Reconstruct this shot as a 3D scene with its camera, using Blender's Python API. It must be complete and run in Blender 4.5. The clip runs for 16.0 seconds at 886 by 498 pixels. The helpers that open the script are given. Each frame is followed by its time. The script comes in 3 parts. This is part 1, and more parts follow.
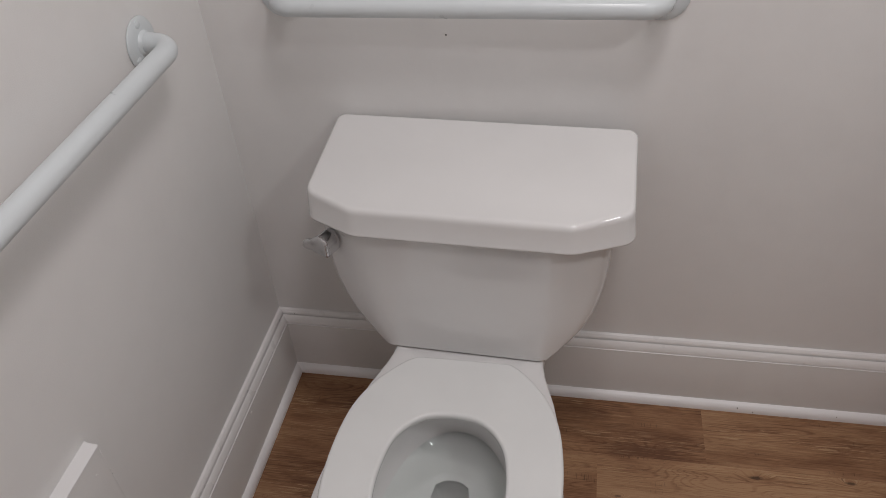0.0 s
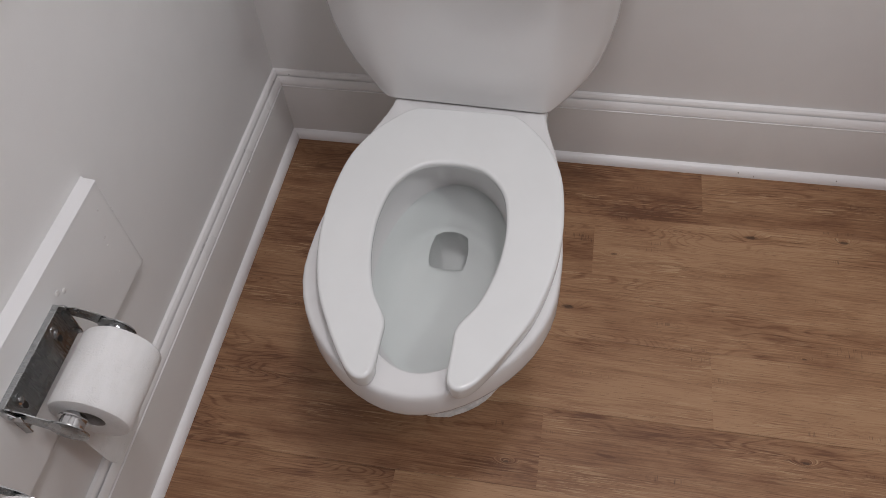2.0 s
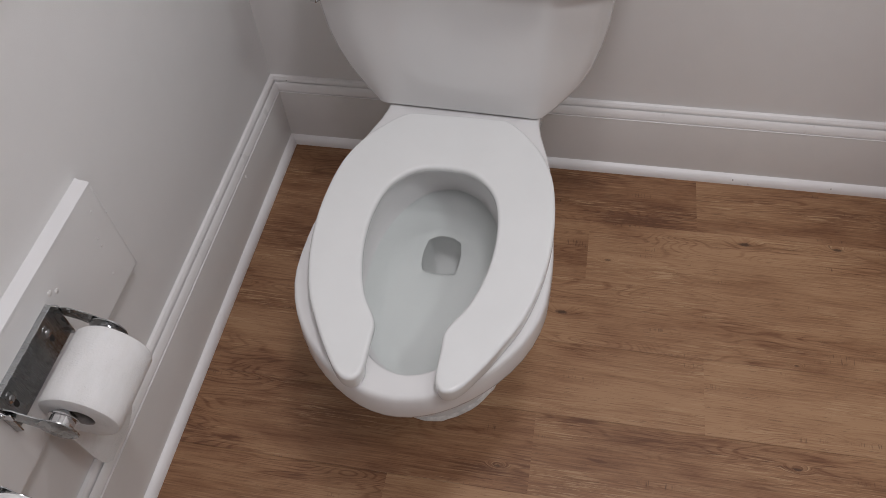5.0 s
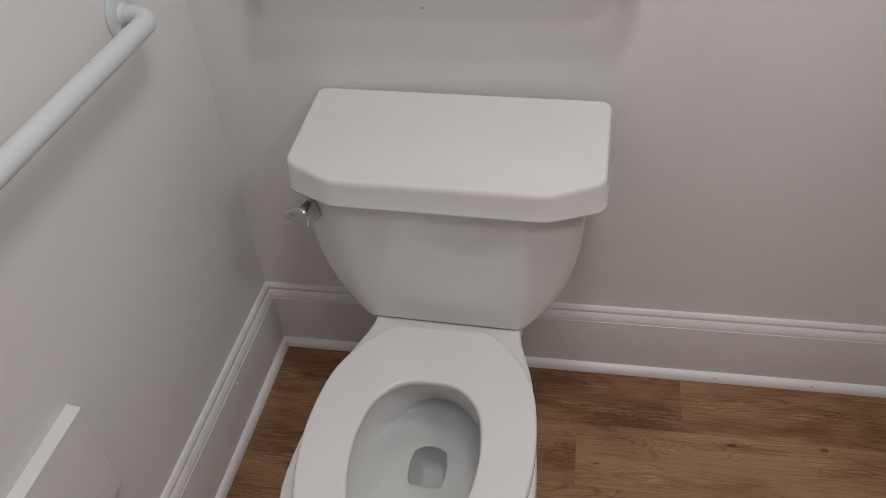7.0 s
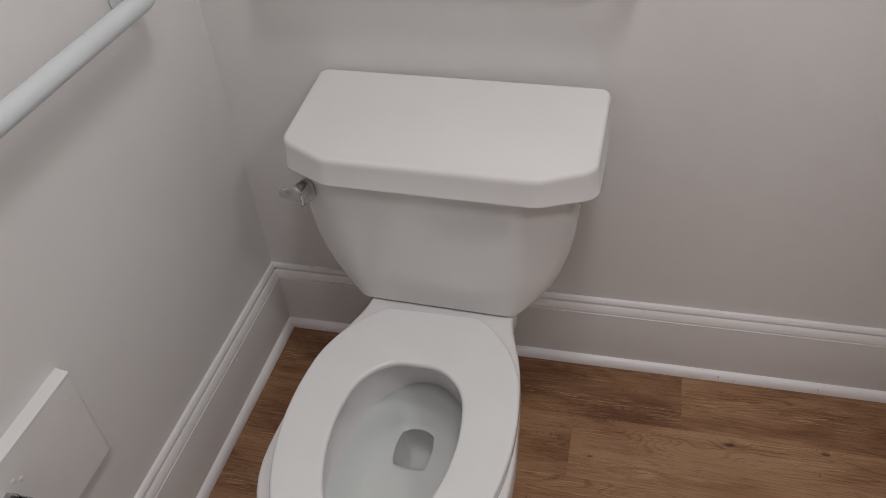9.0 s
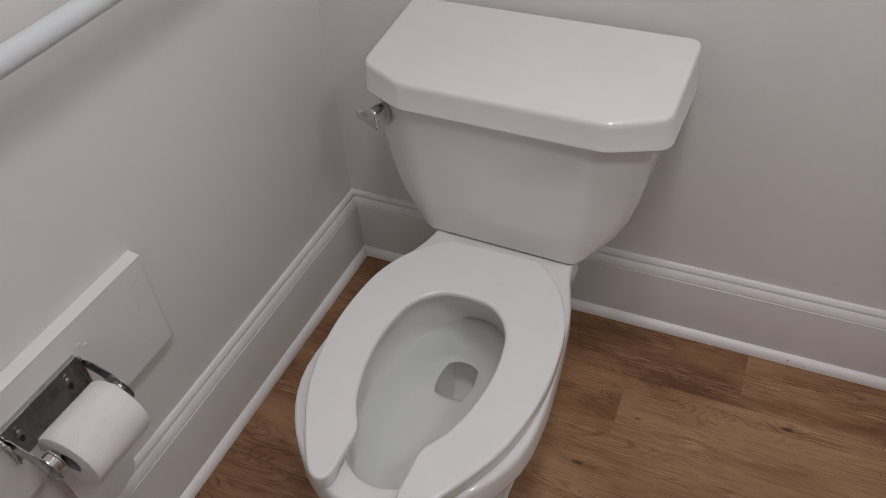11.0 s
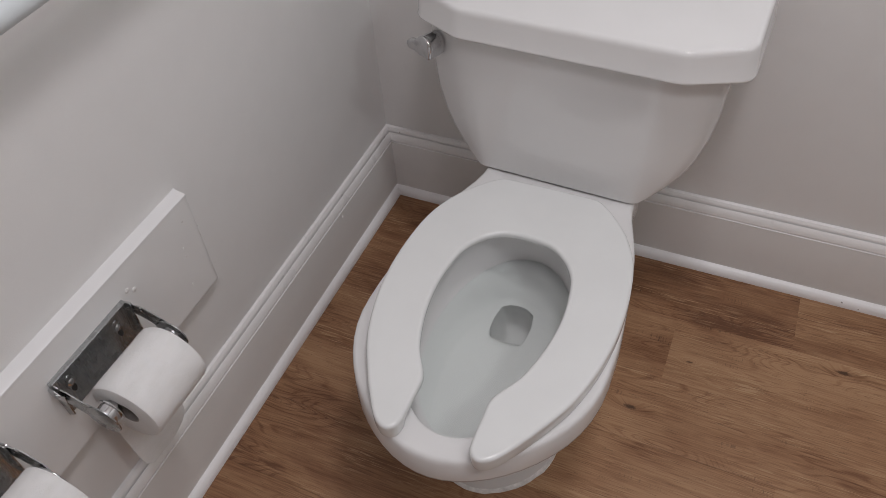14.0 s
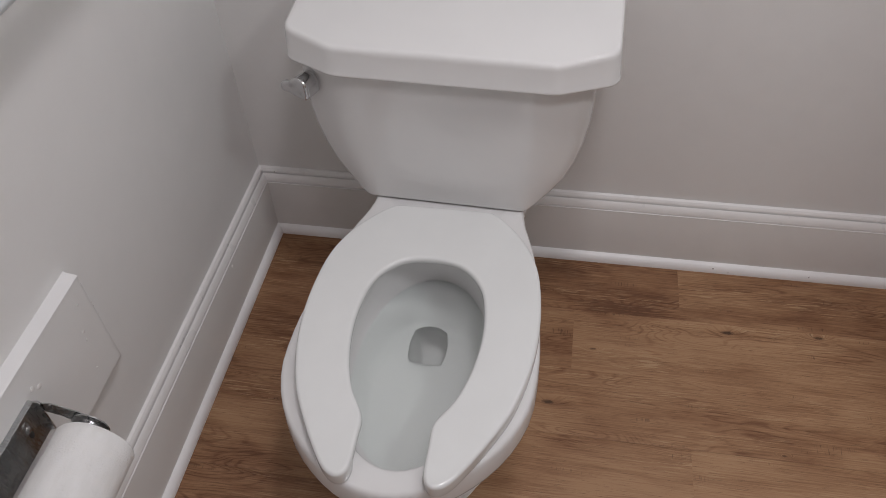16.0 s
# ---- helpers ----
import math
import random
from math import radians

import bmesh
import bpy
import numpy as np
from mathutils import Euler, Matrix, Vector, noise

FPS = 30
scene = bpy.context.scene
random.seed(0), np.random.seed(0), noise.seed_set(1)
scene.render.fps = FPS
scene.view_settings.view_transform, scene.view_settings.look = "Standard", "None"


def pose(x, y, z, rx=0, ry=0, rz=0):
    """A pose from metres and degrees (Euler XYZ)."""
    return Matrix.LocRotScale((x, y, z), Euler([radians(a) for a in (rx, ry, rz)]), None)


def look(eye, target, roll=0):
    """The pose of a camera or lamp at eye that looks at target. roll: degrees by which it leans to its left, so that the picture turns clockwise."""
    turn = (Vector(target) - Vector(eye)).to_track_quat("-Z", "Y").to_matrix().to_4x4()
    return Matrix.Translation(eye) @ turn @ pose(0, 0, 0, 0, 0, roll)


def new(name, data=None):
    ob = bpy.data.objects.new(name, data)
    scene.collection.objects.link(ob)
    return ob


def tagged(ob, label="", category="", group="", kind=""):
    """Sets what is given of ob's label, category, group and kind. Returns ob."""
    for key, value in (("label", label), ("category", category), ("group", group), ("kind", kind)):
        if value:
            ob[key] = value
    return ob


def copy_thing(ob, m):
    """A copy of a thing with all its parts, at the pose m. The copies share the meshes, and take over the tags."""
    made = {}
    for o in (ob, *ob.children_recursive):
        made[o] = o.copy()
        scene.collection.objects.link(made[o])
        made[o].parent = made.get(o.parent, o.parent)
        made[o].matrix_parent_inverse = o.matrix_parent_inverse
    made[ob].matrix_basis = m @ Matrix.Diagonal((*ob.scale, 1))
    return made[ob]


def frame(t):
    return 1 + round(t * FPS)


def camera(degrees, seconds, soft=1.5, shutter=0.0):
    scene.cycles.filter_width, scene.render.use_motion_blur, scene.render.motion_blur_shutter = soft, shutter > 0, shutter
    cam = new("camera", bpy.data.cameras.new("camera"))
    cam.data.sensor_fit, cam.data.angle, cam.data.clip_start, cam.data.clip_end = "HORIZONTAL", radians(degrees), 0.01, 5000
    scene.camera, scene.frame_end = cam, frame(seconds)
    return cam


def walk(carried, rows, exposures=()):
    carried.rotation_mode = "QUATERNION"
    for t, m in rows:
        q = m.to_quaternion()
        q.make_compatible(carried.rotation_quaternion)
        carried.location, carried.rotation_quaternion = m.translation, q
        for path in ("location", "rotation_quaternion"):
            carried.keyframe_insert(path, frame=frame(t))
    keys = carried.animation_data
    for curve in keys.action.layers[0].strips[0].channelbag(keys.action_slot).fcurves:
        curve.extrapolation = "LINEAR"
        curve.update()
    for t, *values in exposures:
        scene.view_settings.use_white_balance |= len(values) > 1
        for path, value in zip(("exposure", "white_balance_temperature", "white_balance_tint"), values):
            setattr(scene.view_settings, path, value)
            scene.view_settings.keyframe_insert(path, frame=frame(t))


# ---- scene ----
cam = camera(59.2, 16.0, soft=0.5)
PATH = [
    (0, (0.664, -1.22, 1.435), (0.34, 0.282, 0.156), -4.2),
    (0.5, (0.662, -1.216, 1.428), (0.355, 0.263, 0.117), -3.7),
    (1, (0.662, -1.222, 1.412), (0.368, 0.235, 0.075), -3.4),
    (1.5, (0.659, -1.249, 1.357), (0.384, 0.011, -0.173), -4.0),
    (2, (0.66, -1.273, 1.341), (0.386, -0.121, -0.271), -4.8),
    (2.5, (0.664, -1.287, 1.334), (0.387, -0.135, -0.277), -4.8),
    (3, (0.671, -1.291, 1.335), (0.392, -0.138, -0.276), -4.9),
    (5.5, (0.684, -1.274, 1.345), (0.392, -0.087, -0.238), -4.8),
    (6, (0.689, -1.264, 1.396), (0.384, 0.071, -0.061), -4.4),
    (6.5, (0.7, -1.256, 1.431), (0.385, 0.212, 0.109), -4.1),
    (7, (0.708, -1.254, 1.426), (0.387, 0.229, 0.123), -4.4),
    (7.5, (0.709, -1.255, 1.416), (0.401, 0.186, 0.064), -4.4),
    (8, (0.722, -1.251, 1.41), (0.418, 0.219, 0.089), -4.1),
    (10.5, (0.88, -1.256, 1.378), (0.217, 0.107, 0.073), -5.3),
    (11, (0.879, -1.266, 1.361), (0.212, 0.047, 0.008), -5.0),
    (11.5, (0.882, -1.266, 1.357), (0.213, 0.014, -0.027), -4.8),
    (12, (0.884, -1.268, 1.354), (0.212, -0.004, -0.043), -4.7),
    (12.5, (0.876, -1.27, 1.349), (0.204, -0.028, -0.068), -5.0),
    (13, (0.85, -1.273, 1.341), (0.181, -0.043, -0.087), -5.0),
    (13.5, (0.809, -1.272, 1.334), (0.158, -0.053, -0.112), -4.7),
    (14, (0.753, -1.267, 1.323), (0.146, -0.048, -0.143), -4.7),
    (14.5, (0.708, -1.269, 1.328), (0.248, -0.008, -0.154), -4.4),
    (15, (0.68, -1.279, 1.329), (0.358, 0.005, -0.171), -3.4),
    (15.5, (0.676, -1.279, 1.342), (0.397, 0.012, -0.159), -3.2),
    (16, (0.673, -1.278, 1.359), (0.412, 0.059, -0.105), -2.8),
]
EXPOSURES = [(0, -0.09, 6650, 14), (1.5, -0.07, 6650, 14), (2.0, 0.18, 6380, 13.5), (6.0, 0.18, 6380, 13.5), (6.5, -0.01, 6520, 13.5), (7.0, -0.13, 6640, 13.5), (8.2, -0.13, 6640, 13.5),
             (10.4, -0.11, 6590, 14), (12.0, -0.11, 6540, 14), (12.5, -0.04, 6500, 13.5), (13.0, 0.07, 6440, 13.5), (16.0, 0.08, 6440, 13.5)]
walk(cam, [(t, look(eye, target, roll)) for t, eye, target, roll in PATH], exposures=EXPOSURES)

# ---- light ----
world = bpy.data.worlds.new("world")
scene.world = world
world.use_nodes = True
world.node_tree.nodes["Background"].inputs[0].default_value = (0.9, 0.93, 1.0, 1)
world.node_tree.nodes["Background"].inputs[1].default_value = 0.03

def lamp(name, at, size, energy, colour):
    data = bpy.data.lights.new(name, "AREA")
    data.shape, data.size, data.energy, data.color = "DISK", size, energy, colour
    ob = new(name, data)
    ob.matrix_world = at
    return ob


lamp("ceiling_lamp", pose(0.84, -0.64, 2.41), 0.30, 8.2, (0.985, 0.972, 0.98))
# pinkish fill added behind the viewpoint to lift front faces; no known fitting
lamp("fill_lamp_back", pose(1.00, -1.36, 2.41), 0.34, 5.0, (1.0, 0.93, 0.985))
lamp("side_lamp", look((1.655, -1.03, 2.18), (0.9, -0.5, 0.5)), 0.22, 5.0, (0.93, 0.99, 0.985))

# ---- helpers of this scene ----
ROOM_W, ROOM_D, ROOM_H = 2.30, 2.30, 2.44


def finish(bm, name, mat, parent=None, label="", sharp=35):
    """Links a bmesh as one mesh object, smooth but for its sharp edges."""
    bmesh.ops.remove_doubles(bm, verts=bm.verts, dist=1e-6)
    bmesh.ops.recalc_face_normals(bm, faces=bm.faces)
    limit = radians(sharp)
    for e in bm.edges:
        e.smooth = len(e.link_faces) == 2 and e.calc_face_angle(0) < limit
    for f in bm.faces:
        f.smooth = True
    me = bpy.data.meshes.new(name)
    bm.to_mesh(me)
    bm.free()
    me.materials.append(mat)
    ob = new(name, me)
    if parent is not None:
        ob.parent = parent
    if label:
        tagged(ob, label=label)
    return ob


def part(name, bm, mat, parent, label="", sharp=35):
    return finish(bm, name, mat, parent, label, sharp)


def empty(name, at=(0, 0, 0)):
    ob = new(name)
    ob.location = at
    ob.empty_display_size = 0.05
    return ob


def loft(rings, cap_first=True, cap_last=True, bm=None, loop=True):
    """Skins closed rings of equal length."""
    bm = bm or bmesh.new()
    cols = [[bm.verts.new(p) for p in ring] for ring in rings]
    n = len(rings[0])
    for a, b in zip(cols, cols[1:]):
        for i in range(n if loop else n - 1):
            j = (i + 1) % n
            bm.faces.new((a[i], a[j], b[j], b[i]))
    caps = []
    if cap_first:
        caps.append(bm.faces.new(cols[0]))
    if cap_last:
        caps.append(bm.faces.new(cols[-1]))
    if caps:
        bmesh.ops.triangulate(bm, faces=caps)
    return bm


def spline(points, per=8, closed=True):
    """Catmull-Rom through 2D control points; a point given as (x, y, 1) stays a corner."""
    n, out = len(points), []
    for i in range(n if closed else n - 1):
        p1, p2 = points[i], points[(i + 1) % n]
        p0, p3 = points[(i - 1) % n], points[(i + 2) % n]
        if not closed and i == 0 or len(p1) > 2:
            p0 = p1
        if not closed and i == n - 2 or len(p2) > 2:
            p3 = p2
        for k in range(per):
            t = k / per
            out.append(tuple(0.5 * (2 * b + (c - a) * t + (2 * a - 5 * b + 4 * c - d) * t * t + (3 * b - a - 3 * c + d) * t ** 3)
                             for a, b, c, d in zip(p0[:2], p1[:2], p2[:2], p3[:2])))
    if not closed:
        out.append(tuple(points[-1][:2]))
    return out


def area(outline):
    return 0.5 * sum(a[0] * b[1] - b[0] * a[1] for a, b in zip(outline, outline[1:] + outline[:1]))


def inset(outline, d):
    """The outline moved inwards by d."""
    n, sign, out = len(outline), 1 if area(outline) > 0 else -1, []
    for i in range(n):
        a, b = Vector(outline[i - 1]), Vector(outline[(i + 1) % n])
        t = (b - a).normalized()
        out.append((outline[i][0] - sign * t.y * d, outline[i][1] + sign * t.x * d))
    return out


def plate(outline, profile):
    """A flat body: outline inset step by step along (inset, z)."""
    return loft([[(x, y, z) for x, y in inset(outline, d)] for d, z in profile])


def rounded(z0, z1, r, r0=None, seg=4):
    """(inset, z) profile with rounded lower and upper edges."""
    r0 = r if r0 is None else r0
    low = [(r0 * (1 - math.sin(a)), z0 + r0 * (1 - math.cos(a))) for a in np.linspace(0, math.pi / 2, seg + 1)]
    high = [(r * (1 - math.cos(a)), z1 - r * (1 - math.sin(a))) for a in np.linspace(0, math.pi / 2, seg + 1)]
    return [(float(a), float(b)) for a, b in [(r0 + 0.002, z0)] + low + high + [(r + 0.0015, z1)]]


def corners(points, radii, seg=5):
    """A polygon with its corners rounded."""
    n, out = len(points), []
    for i in range(n):
        p, a, b = Vector(points[i]), Vector(points[i - 1]), Vector(points[(i + 1) % n])
        r = radii[i] if isinstance(radii, (list, tuple)) else radii
        u, v = (a - p).normalized(), (b - p).normalized()
        half = u.angle(v) / 2
        cut = r / math.tan(half)
        c = p + (u + v).normalized() * (r / math.sin(half))
        s, e = p + u * cut - c, p + v * cut - c
        turn = math.atan2(s.x * e.y - s.y * e.x, s.dot(e))
        for k in range(seg + 1):
            q = Matrix.Rotation(turn * k / seg, 2) @ s
            out.append((c.x + q.x, c.y + q.y))
    return out


def tube(points, radius, seg=20, caps=True):
    """A round bar along a 3D line; radius may be one number or one for each point."""
    rings, side = [], None
    for i, p in enumerate(points):
        p = Vector(p)
        t = (Vector(points[min(i + 1, len(points) - 1)]) - Vector(points[max(i - 1, 0)])).normalized()
        if side is None:
            side = t.orthogonal().normalized()
        side = (side - t * side.dot(t)).normalized()
        up = t.cross(side)
        r = radius[i] if isinstance(radius, (list, tuple)) else radius
        rings.append([p + side * (r * math.cos(a)) + up * (r * math.sin(a)) for a in np.arange(seg) * 2 * math.pi / seg])
    return loft(rings, caps, caps)


def turned(profile, at, axis, seg=28):
    """A body of rotation: (radius, height) profile round an axis through at."""
    axis = Vector(axis).normalized()
    side = axis.orthogonal().normalized()
    up = axis.cross(side)
    rings = [[Vector(at) + axis * h + side * (r * math.cos(a)) + up * (r * math.sin(a)) for a in np.arange(seg) * 2 * math.pi / seg] for r, h in profile]
    return loft(rings)


def box(x0, x1, y0, y1, z0, z1, bevel=0.0, seg=2, m=None):
    bm = bmesh.new()
    bmesh.ops.create_cube(bm, size=1.0, matrix=Matrix.Translation(((x0 + x1) / 2, (y0 + y1) / 2, (z0 + z1) / 2)) @ Matrix.Diagonal((x1 - x0, y1 - y0, z1 - z0, 1)))
    if bevel:
        bmesh.ops.bevel(bm, geom=list(bm.edges), offset=bevel, segments=seg, profile=0.5, affect="EDGES")
    if m is not None:
        bm.transform(m)
    return bm


# ---- materials ----
class Nodes:
    """Short-hand for a node tree of one material."""

    def __init__(self, name):
        self.mat = bpy.data.materials.new(name)
        self.mat.use_nodes = True
        self.tree = self.mat.node_tree
        self.bsdf = self.tree.nodes["Principled BSDF"]

    def add(self, kind, **values):
        node = self.tree.nodes.new(kind)
        for key, value in values.items():
            if key in node.inputs:
                self.put(node.inputs[key], value)
        return node

    def put(self, socket, value):
        if isinstance(value, bpy.types.NodeSocket):
            self.tree.links.new(value, socket)
        else:
            socket.default_value = value

    def set(self, **values):
        for key, value in values.items():
            self.put(self.bsdf.inputs[key.replace("_", " ")], value)
        return self

    def place(self):
        return self.tree.nodes.new("ShaderNodeNewGeometry").outputs["Position"]

    def math(self, op, a, b=0.0, c=0.0):
        node = self.tree.nodes.new("ShaderNodeMath")
        node.operation = op
        for socket, v in zip(node.inputs, (a, b, c)):
            self.put(socket, v)
        return node.outputs[0]

    def vec(self, op, a, b):
        node = self.tree.nodes.new("ShaderNodeVectorMath")
        node.operation = op
        self.put(node.inputs[0], a)
        self.put(node.inputs[1], b)
        return node.outputs["Value"] if op == "LENGTH" else node.outputs[0]

    def noise(self, vector, scale, detail=3.0, rough=0.55, distortion=0.0):
        node = self.add("ShaderNodeTexNoise", Vector=vector, Scale=scale, Detail=detail, Roughness=rough, Distortion=distortion)
        return node.outputs["Fac"]

    def ramp(self, fac, stops):
        node = self.tree.nodes.new("ShaderNodeValToRGB")
        while len(node.color_ramp.elements) < len(stops):
            node.color_ramp.elements.new(0.5)
        for e, (pos, col) in zip(node.color_ramp.elements, stops):
            e.position, e.color = pos, (*col, 1) if len(col) == 3 else col
        self.put(node.inputs[0], fac)
        return node.outputs[0]

    def mix(self, fac, a, b, blend="MIX"):
        node = self.tree.nodes.new("ShaderNodeMix")
        node.data_type, node.blend_type = "RGBA", blend
        self.put(node.inputs[0], fac)
        self.put(node.inputs[6], a if isinstance(a, bpy.types.NodeSocket) else (*a, 1))
        self.put(node.inputs[7], b if isinstance(b, bpy.types.NodeSocket) else (*b, 1))
        return node.outputs[2]

    def span(self, v, a, b, lo=0.0, hi=1.0):
        node = self.tree.nodes.new("ShaderNodeMapRange")
        for socket, value in zip(node.inputs, (v, a, b, lo, hi)):
            self.put(socket, value)
        return node.outputs[0]

    def bump(self, height, strength, distance=0.001):
        node = self.add("ShaderNodeBump", Height=height, Strength=strength, Distance=distance)
        self.put(self.bsdf.inputs["Normal"], node.outputs[0])
        return self


def painted(name, colour, rough, fine, relief, stain=0.06, dark=0.86):
    """Paint over plaster or wood: faint stipple, clouding, and sheen that varies."""
    n = Nodes(name)
    p = n.place()
    cloud = n.noise(p, 2.3, 4)
    smear = n.noise(p, 17.0, 3)
    shade = n.math("ADD", n.math("MULTIPLY", cloud, 0.6), n.math("MULTIPLY", smear, 0.4))
    col = n.ramp(shade, [(0.3, tuple(c * dark for c in colour)), (0.5, colour), (0.75, tuple(min(1, c * (1 + stain)) for c in colour))])
    n.set(Base_Color=col, Roughness=n.span(smear, 0.3, 0.7, rough - 0.05, rough + 0.06))
    height = n.math("ADD", n.noise(p, fine, 2), n.math("MULTIPLY", n.noise(p, fine / 9, 2), 0.8))
    return n.bump(height, relief, 0.0012).mat


WALL = painted("wall_paint", (0.755, 0.748, 0.735), 0.48, 520.0, 0.14, 0.03, 0.965)
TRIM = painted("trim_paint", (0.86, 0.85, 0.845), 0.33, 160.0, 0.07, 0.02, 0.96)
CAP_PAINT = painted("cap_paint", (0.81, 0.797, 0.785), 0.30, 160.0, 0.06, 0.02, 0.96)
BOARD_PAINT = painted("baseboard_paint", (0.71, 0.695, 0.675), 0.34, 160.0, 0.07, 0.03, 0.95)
CEILING = painted("ceiling_paint", (0.8, 0.79, 0.77), 0.75, 300.0, 0.25, 0.03, 0.97)
BAR_PAINT = painted("bar_enamel", (0.62, 0.662, 0.675), 0.32, 240.0, 0.05, 0.03, 0.96)


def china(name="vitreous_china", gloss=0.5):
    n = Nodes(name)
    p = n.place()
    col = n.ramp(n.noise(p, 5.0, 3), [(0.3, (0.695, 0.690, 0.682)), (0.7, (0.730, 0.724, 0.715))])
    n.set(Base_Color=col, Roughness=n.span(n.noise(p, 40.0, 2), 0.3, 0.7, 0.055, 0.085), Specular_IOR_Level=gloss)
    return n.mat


def seat_plastic():
    n = Nodes("seat_plastic")
    p = n.place()
    n.set(Base_Color=n.ramp(n.noise(p, 9.0, 3), [(0.3, (0.695, 0.703, 0.692)), (0.7, (0.725, 0.733, 0.722))]),
          Roughness=n.span(n.noise(p, 60.0, 2), 0.3, 0.7, 0.13, 0.19))
    return n.mat


def metal(name, colour, lo, hi, scratch):
    n = Nodes(name)
    p = n.place()
    streak = n.noise(n.vec("MULTIPLY", p, (60.0, 900.0, 60.0)), 1.0, 3)
    grime = n.noise(p, 55.0, 4)
    col = n.mix(n.span(grime, 0.52, 0.72), colour, tuple(c * 0.72 for c in colour))
    n.set(Base_Color=col, Metallic=1.0, Roughness=n.span(n.math("ADD", streak, grime), 0.7, 1.3, lo, hi))
    return n.bump(streak, scratch, 0.0006).mat


def paper():
    n = Nodes("tissue_paper")
    p = n.place()
    quilt = n.noise(p, 420.0, 3)
    wrinkle = n.noise(n.vec("MULTIPLY", p, (1.0, 0.35, 1.0)), 60.0, 4)
    n.set(Base_Color=n.ramp(wrinkle, [(0.3, (0.72, 0.715, 0.70)), (0.6, (0.765, 0.76, 0.75))]), Roughness=0.95,
          Subsurface_Weight=0.12, Subsurface_Radius=(0.01, 0.009, 0.008))
    # pressed swirls, in patches
    swirl = n.span(n.math("SINE", n.math("MULTIPLY", n.noise(p, 95.0, 1, 0.4, 1.2), 34.0)), 0.45, 0.9)
    patch = n.span(n.noise(p, 30.0, 1), 0.52, 0.60)
    height = n.math("ADD", n.math("ADD", quilt, n.math("MULTIPLY", wrinkle, 1.2)), n.math("MULTIPLY", n.math("MULTIPLY", swirl, patch), 1.2))
    return n.bump(height, 0.4, 0.0012).mat


def plain(name, colour, rough, **more):
    n = Nodes(name)
    p = n.place()
    n.set(Base_Color=n.ramp(n.noise(p, 90.0, 3), [(0.3, tuple(c * 0.8 for c in colour)), (0.7, tuple(min(1, c * 1.15) for c in colour))]), Roughness=rough, **more)
    return n.mat


